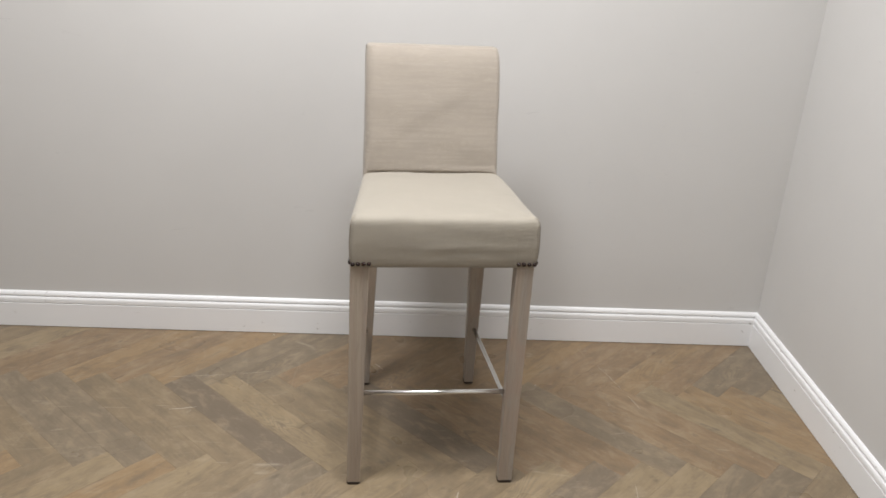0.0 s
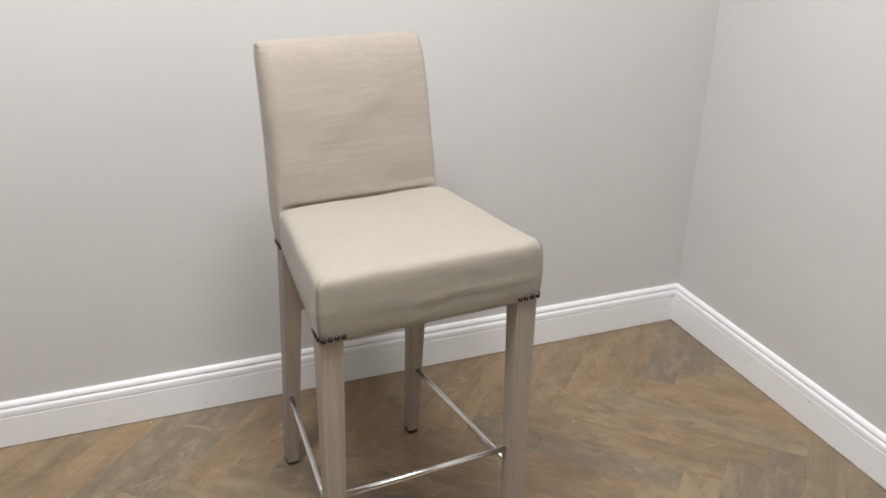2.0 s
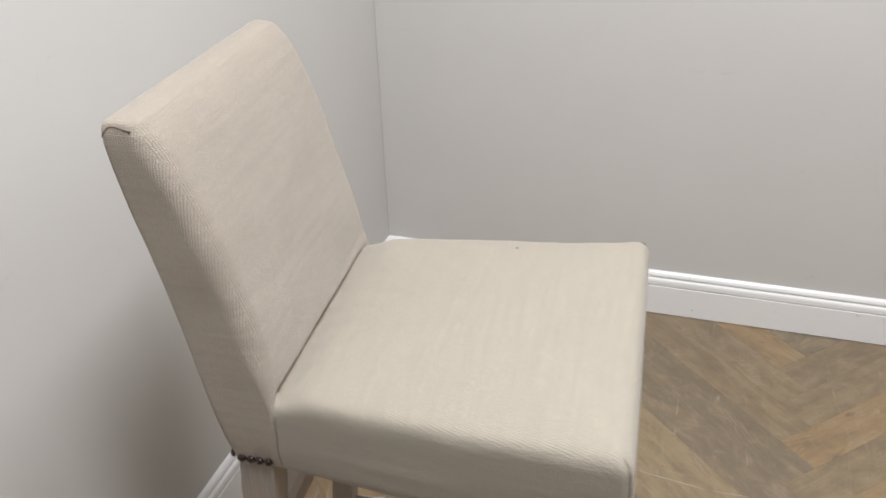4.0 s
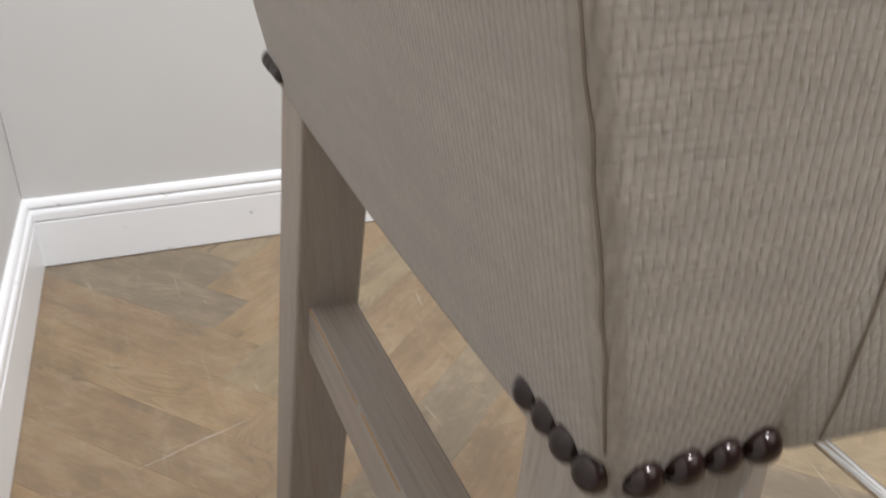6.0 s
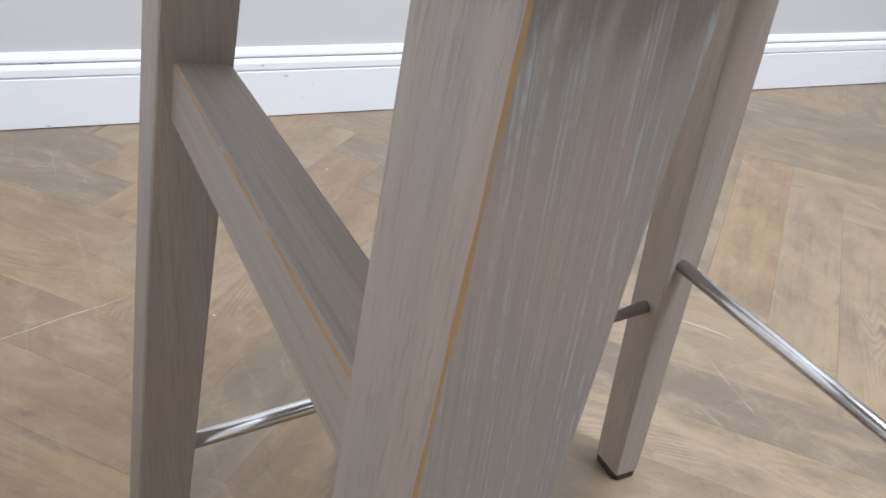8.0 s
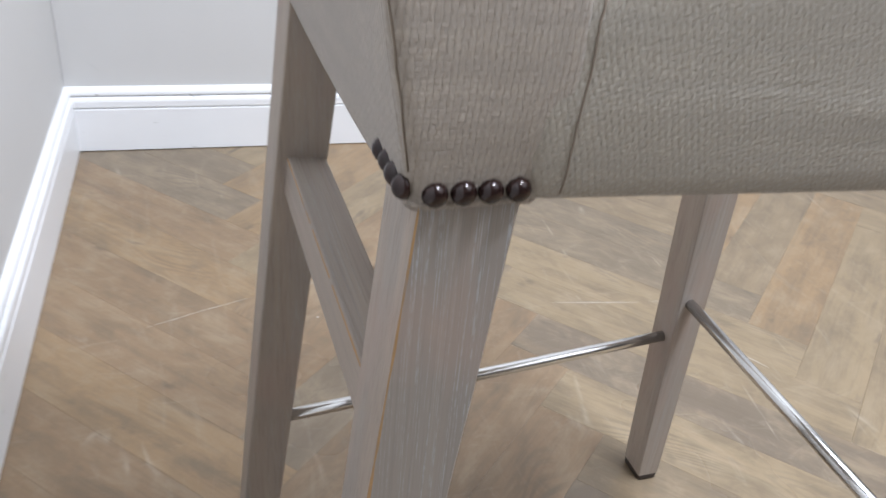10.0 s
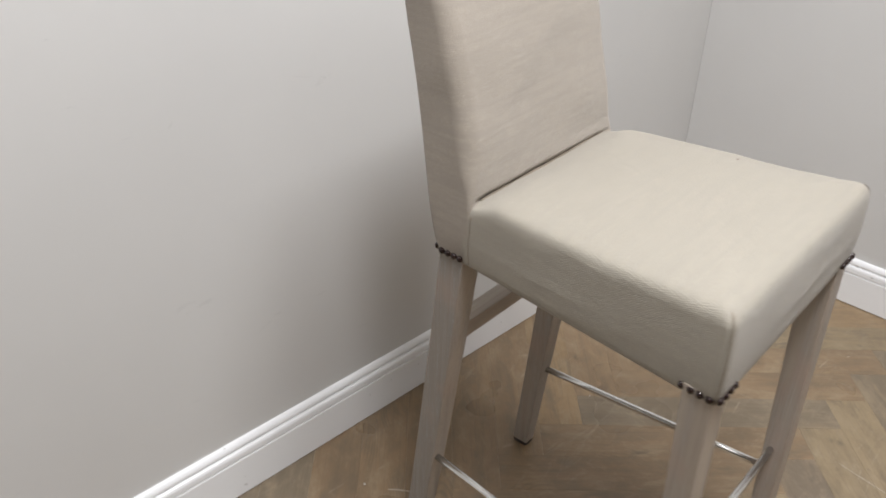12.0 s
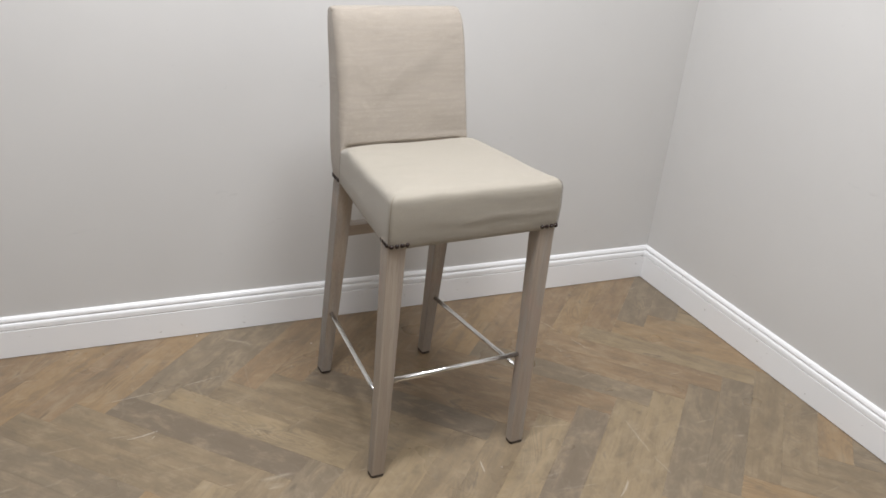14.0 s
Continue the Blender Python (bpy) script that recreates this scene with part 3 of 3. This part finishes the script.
for side in (-1, 1):
    # closing seam down the rear edge, where seat and back meet, and at the front corners
    bm = bmesh.new()
    tube(bm, [on_side(back_section(z)[2] - 0.0016 + 0.0002 * math.sin(z * 260), z, side) for z in np.linspace(0.619, 0.9905, 40)], 0.00042, 6)
    stool_part("seam", bm, SEAM_AND_SHADE, backrest, "dark stitched seam down the rear edge")
    bm = bmesh.new()
    path = []
    for z in np.linspace(0.607, 0.694, 24):
        y = 0.5555 - 0.003 * (z - 0.607) / 0.096 + 0.0002 * math.sin(z * 160)
        path.append(seat_shape(side * (seat_half(y) - seat_inset(z) + 0.0002), y, z))
    tube(bm, path, 0.00045, 6)
    stool_part("seam", bm, SEAM_AND_SHADE, seat, "dark seam between seat and backrest")
    bm = bmesh.new()
    path = []
    for inset, z in SEAT_ROWS[5:21]:
        bow = 0.29 * max(0.014 - 0.25 * inset, 0.004) if inset > 0.006 else 0.29 * (0.011 + 0.4 * max(inset, 0))
        path.append(seat_shape(side * (seat_half(SEAT_FRONT + inset) - inset - bow + 0.0002), SEAT_FRONT + inset + bow - 0.0002, z + (0.0001 if z < 0.70 else 0.0002)))
    tube(bm, path, 0.0006, 6)
    stool_part("seam", bm, SEAM_AND_SHADE, seat, "stitched corner seam of the seat")

# a dark cord along the tucked crease stands for the shade in it
bm = bmesh.new()
path = []
for f in np.linspace(0, 1, 24):
    z = 0.9925 + 0.0128 * math.sin(min(1.0, f * 2.6) * math.pi / 2) - 0.006 * max(0.0, f - 0.5)
    path.append(on_side(0.6865 - 0.033 * f, z, -1))
tube(bm, path, 0.0009, 6)
stool_part("seam", bm, SEAM_AND_SHADE, backrest, "curved seam over the top corner")

bm = bmesh.new()
path = []
for x in np.linspace(-0.152, 0.152, 40):
    y = 0.5590 + 0.0008 * math.sin(x * 60) + 0.002 * x / 0.15
    path.append((x, y, seat_shape(x, y, 0.7184)[2] - 0.0003))
tube(bm, path, 0.0017, 6)
stool_part("crease", bm, SEAM_AND_SHADE, seat, "dark cord standing for the shade in the crease before the backrest")


def make_leg(top, foot, label, bare_corner=None, bow=0.0):
    """A square tapered leg from (x0, x1, y0, y1) at 0.618 m to the same at its foot, with eased edges and a slight bow; one corner may be worn bare."""
    cut = 0.0013
    bm = bmesh.new()
    rings = []
    centre = Vector(((foot[0] + foot[1]) / 2, (foot[2] + foot[3]) / 2, 0))
    for k in range(61):
        f = k / 60
        z = 0.008 + f * (0.618 - 0.008)
        x0, x1 = [foot[i] + (top[i] - foot[i]) * f for i in (0, 1)]
        y0, y1 = [foot[i] + (top[i] - foot[i]) * f + 4 * bow * f * (1 - f) for i in (2, 3)]
        c = cut * (0.7 + 0.6 * abs(noise.noise((x0 * 50, z * 20, y0 * 50))))
        d = c if bare_corner is None else 0.0004 + 0.0016 * abs(noise.noise((z * 31, 0.3, 1.9)))
        ring = [(x0 + c, y0), (x1 - c, y0), (x1, y0 + c), (x1, y1 - c), (x1 - c, y1), (x0 + d, y1), (x0, y1 - d), (x0, y0 + c)]
        rings.append([Vector((x, y, z)) - centre for x, y in ring])
    add_rings(bm, rings)
    bm.faces.ensure_lookup_table()
    if bare_corner is not None:
        for k in range(60):
            bm.faces[k * 8 + bare_corner].material_index = 1
    leg = part("leg", bm, [OAK if bare_corner is None else OAK_LIMED_SHADED, BARE], stool, label, smooth=False)
    leg.location = centre - BASE
    bm = bmesh.new()
    wide, deep = 0.51 * (foot[1] - foot[0]), 0.51 * (foot[3] - foot[2])
    add_rings(bm, [[(s * p.x, s * p.y, z) for p in rounded_outline([(-wide, -deep), (wide, -deep), (wide, deep), (-wide, deep)], [0.006] * 4, straight=2, arc=3)]
                   for s, z in ((0.97, 0.0005), (1.02, 0.003), (0.97, 0.0072), (0.9, 0.0082))])
    part("glide", bm, GLIDE, leg, "dark felt glide under the foot")
    return leg, centre


nail_bm = bmesh.new()
add_rings(nail_bm, [[(0.0051 * math.cos(e) * math.cos(a), 0.0051 * math.cos(e) * math.sin(a), 0.0046 * math.sin(e)) for a in [math.tau * i / 18 for i in range(18)]]
                    for e in [math.radians(d) for d in (-12, 0, 14, 28, 42, 56, 70, 82)]])
NAIL = bpy.data.meshes.new("nail")
bmesh.ops.recalc_face_normals(nail_bm, faces=nail_bm.faces)
nail_bm.to_mesh(NAIL)
nail_bm.free()


def nail_row(leg, centre, start, end, facing):
    for k in range(4):
        spot = Vector(start).lerp(Vector(end), k / 3)
        jitter = [0.0005 * noise.noise((spot.x * 90, spot.y * 90, i * 7.0 + k)) for i in range(3)]
        ob = linked("nail", NAIL, BRONZE, leg)
        ob.matrix_local = Matrix.Translation(spot - centre + Vector(jitter)) @ Vector(facing).to_track_quat("Z", "Y").to_matrix().to_4x4()


# each leg: its top and its foot as (x0, x1, y0, y1), and its bow
FRONT_LEGS = {-1: ((-0.2124, -0.1690, 0.1815, 0.2180), (-0.2146, -0.1826, 0.1777, 0.2037), -0.003),
              1: ((0.1673, 0.2081, 0.1785, 0.2218), (0.1690, 0.2044, 0.1698, 0.1955), 0.0)}
REAR_LEGS = {-1: ((-0.1693, -0.1265, 0.5673, 0.6085), (-0.1732, -0.1465, 0.6334, 0.6700), -0.0027),
             1: ((0.1215, 0.1681, 0.5684, 0.6077), (0.1420, 0.1676, 0.6321, 0.6639), -0.0004)}
for side in (-1, 1):
    top, foot, bow = FRONT_LEGS[side]
    leg, centre = make_leg(top, foot, "tapered greige limed oak front leg", bow=bow)
    nail_row(leg, centre, (side * 0.2070, 0.1752, 0.6128), (side * 0.1702, 0.1752, 0.6132), (0, -1, 0))
    nail_row(leg, centre, (side * 0.2128, 0.1850, 0.6128), (side * 0.2095, 0.2190, 0.6128), (side, 0.08, 0))
    top, foot, bow = REAR_LEGS[side]
    leg, centre = make_leg(top, foot, "raked greige limed oak rear leg with worn edge" if side < 0 else "raked greige limed oak rear leg",
                           5 if side < 0 else None, bow=bow)
    nail_row(leg, centre, (side * 0.1712, 0.6045, 0.6090), (side * 0.1716, 0.5718, 0.6088), (side, 0, 0))
    nail_row(leg, centre, (side * 0.1668, 0.6152, 0.6110), (side * 0.1372, 0.6152, 0.6115), (0, 1, 0))

# turned-under hem of the cover, frayed, where it wraps the rear legs
frays = random.Random(3)
for side in (-1, 1):
    outline = [(side * 0.1700, 0.5700), (side * 0.1702, 0.6090), (side * 0.1685, 0.6122), (side * 0.1650, 0.6130), (side * 0.1300, 0.6130)]
    path = []
    for (xa, ya), (xb, yb) in zip(outline, outline[1:]):
        for k in range(12):
            f = k / 12
            p = (xa + (xb - xa) * f, ya + (yb - ya) * f)
            path.append((p[0] + 0.0004 * noise.noise((p[0] * 300, p[1] * 300, 2)), p[1] + 0.0004 * noise.noise((p[0] * 300, p[1] * 300, 5)),
                         0.6042 + 0.0007 * noise.noise((p[0] * 160, p[1] * 160, 8))))
    bm = bmesh.new()
    tube(bm, path, 0.0011, 8)
    for k in range(70):
        x, y, z = path[frays.randrange(len(path))]
        tip = (x + frays.uniform(-0.0012, 0.0012), y + frays.uniform(-0.0012, 0.0012), z - frays.uniform(0.0015, 0.0030))
        mid = ((x + tip[0]) / 2 + frays.uniform(-0.0004, 0.0004), (y + tip[1]) / 2 + frays.uniform(-0.0004, 0.0004), (z + tip[2]) / 2)
        tube(bm, [(x, y, z), mid, tip], 0.00012, 4)
    box_uv(bm)
    stool_part("hem", bm, LINEN, backrest, "frayed turned-under linen hem")

# a small dark mark on the seat
bm = bmesh.new()
bmesh.ops.create_icosphere(bm, subdivisions=2, radius=0.0022)
spot = seat_shape(0.162, 0.346, float(np.interp(seat_half(0.346) - 0.162, [r[0] for r in SEAT_ROWS[12:]], [r[1] for r in SEAT_ROWS[12:]])))
for v in bm.verts:
    v.co *= 1 + 0.5 * noise.noise(v.co * 600)
    v.co = Vector((v.co.x * 1.4 + spot[0], v.co.y * 0.8 + spot[1], v.co.z * 0.2 + spot[2]))
stool_part("stain", bm, SEAM_AND_SHADE, seat, "small brown spot on the linen")

# timber rail between the rear legs
bm = bmesh.new()
rail = rounded_outline([(0.5865, 0.4450), (0.6150, 0.4475), (0.6125, 0.4775), (0.5840, 0.4750)], [0.0016] * 4, straight=2, arc=2)
add_rings(bm, [[(x, p.x, p.y) for p in rail] for x in np.linspace(-0.1365, 0.1365, 41)])
bm.faces.ensure_lookup_table()
for k in range(40):
    if noise.noise((k * 0.37, 2.2, 0.4)) > -0.45:
        bm.faces[k * len(rail) + 8].material_index = 1
bmesh.ops.translate(bm, verts=bm.verts, vec=-BASE - Vector((0, 0.2, 0.468)))
turn = Matrix.Rotation(math.pi / 2, 4, "Y")
bmesh.ops.transform(bm, matrix=turn.inverted(), verts=bm.verts)
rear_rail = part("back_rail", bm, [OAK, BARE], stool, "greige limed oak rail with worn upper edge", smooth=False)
rear_rail.matrix_local = Matrix.Translation((0, 0.2, 0.468)) @ turn

# chrome foot rails
bm = bmesh.new()
tube(bm, [(-0.1830, 0.1943, 0.2611), (0, 0.1943, 0.2608), (0.1770, 0.1943, 0.2605)], 0.0060, 20)
stool_part("foot_rail", bm, CHROME, label="polished chrome front foot rail")
for ends in (((-0.2017, 0.2010, 0.2166), (-0.1585, 0.6350, 0.2076)), ((0.1860, 0.1950, 0.2078), (0.1545, 0.6350, 0.2002))):
    bm = bmesh.new()
    tube(bm, [Vector(ends[0]).lerp(Vector(ends[1]), k / 4) for k in range(5)], 0.0058, 20)
    stool_part("foot_rail", bm, CHROME, label="slim polished chrome side foot rail")


# ---- loose debris on the boards ----
def crumb(x, y, size, seed):
    bm = bmesh.new()
    bmesh.ops.create_icosphere(bm, subdivisions=1, radius=size)
    for v in bm.verts:
        v.co *= 0.75 + 0.5 * noise.noise((v.co.x * 400 + seed, v.co.y * 400, v.co.z * 400))
        v.co.z *= 0.55
    low = min(v.co.z for v in bm.verts)
    bmesh.ops.translate(bm, verts=bm.verts, vec=(0, 0, -low))
    ob = part("crumb", bm, CRUMB, None, smooth=False)
    ob.location = (x, y, 0.0002)
    tagged(ob, "tiny pale crumb of debris on the oak boards", "crumb", "floor debris")


for i, (x, y, size) in enumerate(CRUMBS):
    crumb(x, y, size, i * 3.1)


# chalky scuffs on the boards: width, points
SCUFFS = [(0.0030, ((-0.714, 0.524), (-0.678, 0.526), (-0.637, 0.534))), (0.0022, ((-0.660, 0.506), (-0.650, 0.516))), (0.0014, ((-0.743, 0.693), (-0.660, 0.697), (-0.578, 0.701))),
          (0.0014, ((-0.540, 0.703), (-0.429, 0.720))), (0.0016, ((0.527, 0.151), (0.512, 0.070), (0.501, 0.012))), (0.0014, ((0.500, -0.005), (0.497, -0.076))),
          (0.0026, ((0.065, 0.143), (0.052, 0.096))), (0.0026, ((0.318, -0.099), (0.350, -0.080), (0.376, -0.056))), (0.0036, ((-0.126, 0.756), (-0.114, 0.742), (-0.102, 0.722))),
          (0.0014, ((0.580, 0.740), (0.604, 0.665), (0.625, 0.592))), (0.0014, ((0.632, 0.560), (0.649, 0.482)))]


def scuff(width, points, seed, parent):
    """A rubbed streak: a low ribbon with ragged sides that thins out at both ends."""
    bm = bmesh.new()
    ends = [Vector((*p, 0)) for p in points]
    count = 8 * (len(ends) - 1)
    rows = []
    for k in range(count + 1):
        f = k / count * (len(ends) - 1)
        i = min(int(f), len(ends) - 2)
        p, ahead = ends[i].lerp(ends[i + 1], f - i), (ends[i + 1] - ends[i]).normalized()
        side = Vector((-ahead.y, ahead.x, 0))
        half = width / 2 * (0.15 + math.sin(math.pi * k / count) ** 0.5) * (0.7 + 0.6 * abs(noise.noise((k * 0.9, seed, 0.5))))
        drift = side * 0.0012 * noise.noise((k * 0.35, seed, 3.1))
        rows.append([bm.verts.new(p + drift + side * half * s + Vector((0, 0, h))) for s, h in ((-1, 0.0001), (0, 0.0003), (1, 0.0001))])
    for a, b in zip(rows, rows[1:]):
        for i in (0, 1):
            bm.faces.new((a[i], a[i + 1], b[i + 1], b[i]))
    part("scuff", bm, CHALK, parent, "pale chalky scuff across the boards")


# ---- herringbone floor ----
floor = slab("floor", -0.1, ROOM_WIDE + 0.1, -0.1, ROOM_LONG + 0.1, -0.06, -0.0075, JOINT, "worn herringbone floor of smoked grey-brown oak boards", "floor")
BOARD_W, BOARD_L, LAY = 0.0905, 0.543, math.radians(41.2)
AXIS_A = Vector((math.cos(LAY), math.sin(LAY), 0))
AXIS_B = Vector((-math.sin(LAY), math.cos(LAY), 0))
START_A, START_B = -0.044, -0.195
for i, (width, points) in enumerate(SCUFFS):
    scuff(width, points, i * 2.7, floor)


def clipped(points, a_max, b_max):
    """Cut a board's outline by the four walls (a polygon in room distances)."""
    def cut(poly, value):
        out = []
        for p, q in zip(poly, poly[1:] + poly[:1]):
            vp, vq = value(p), value(q)
            if vp >= 0:
                out.append(p)
            if (vp < 0) != (vq < 0):
                out.append(p.lerp(q, vp / (vp - vq)))
        return out

    wall_b = Vector((-ALONG.y, ALONG.x, 0))
    da = lambda p: -(p - CORNER).dot(Vector((DEEP.y, -DEEP.x, 0)))
    db = lambda p: -(p - CORNER).dot(wall_b)
    for value in (lambda p: da(p) - 0.004, lambda p: db(p) - 0.004, lambda p: a_max - da(p), lambda p: b_max - db(p)):
        if len(points) > 2:
            points = cut(points, value)
    return points if len(points) > 2 else []


def board_outline(bm, points, top):
    """One board as a prism with eased upper edges."""
    middle = sum(points, Vector()) / len(points)
    inner = [p + (middle - p).normalized() * 0.0007 for p in points]
    rings = [[Vector((p.x, p.y, -0.0074)) for p in points], [Vector((p.x, p.y, top - 0.00025)) for p in points], [Vector((p.x, p.y, top)) for p in inner]]
    add_rings(bm, rings, close_start=False)


# tones of the boards round the stool, by row of the herringbone: the first board's number and one letter a board
ROW_TONES = {(0, 0): (-8, "PMGMPMMPDPPGGMMW"), (1, 1): (-11, "GGMMDPMMDRRRGRRPWW"), (1, 0): (-12, "PRRWRWGGRRRRRWRRWRG")}
full = {}
GAP = 0.00006
rest = []
corners_local = [Vector((-BOARD_L / 2 + GAP, -BOARD_W / 2 + GAP, 0)), Vector((BOARD_L / 2 - GAP, -BOARD_W / 2 + GAP, 0)),
                 Vector((BOARD_L / 2 - GAP, BOARD_W / 2 - GAP, 0)), Vector((-BOARD_L / 2 + GAP, BOARD_W / 2 - GAP, 0))]
boards = random.Random(7)
for j in range(-12, 13):
    for i in range(-70, 71):
        for upright in (0, 1):
            a = START_A + (i + 6 * j) * BOARD_W + (BOARD_W / 2 if upright else BOARD_L / 2)
            b = START_B + (-i + 6 * j) * BOARD_W + (-BOARD_L / 2 if upright else BOARD_W / 2)
            middle = AXIS_A * a + AXIS_B * b
            if (middle - Vector((-1.4, -1.8, 0))).length > 5.5:
                continue
            turn = LAY + (math.pi / 2 if upright else 0) + (math.pi if boards.random() < 0.5 else 0)
            spot = Matrix.Translation(middle) @ Matrix.Rotation(turn, 4, "Z")
            points = clipped([spot @ p for p in corners_local], ROOM_WIDE - 0.002, ROOM_LONG - 0.002)
            if not points:
                continue
            near = middle.x > -1.45 and middle.y > -1.5
            if not near:
                rest.append(points)
                continue
            first, row = ROW_TONES.get((j, upright), (0, ""))
            key = row[i - first] if 0 <= i - first < len(row) else boards.choice("GMMWPP")
            whole = len(points) == 4 and abs((points[0] - points[2]).length - (corners_local[0] - corners_local[2]).length) < 1e-4
            if whole and key in full:
                ob = linked("plank", full[key], PLANK[key], floor)
            else:
                back = spot.inverted()
                bm = bmesh.new()
                board_outline(bm, [back @ p for p in points], 0.0)
                ob = part("plank", bm, PLANK[key], floor, smooth=False)
                if whole:
                    full[key] = ob.data
            ob.matrix_local = spot

bm = bmesh.new()
for points in rest:
    board_outline(bm, points, 0.0)
ob = part("planks", bm, PLANKS, floor, "further oak boards of the same floor", smooth=False)
tagged(ob, kind="stuff")
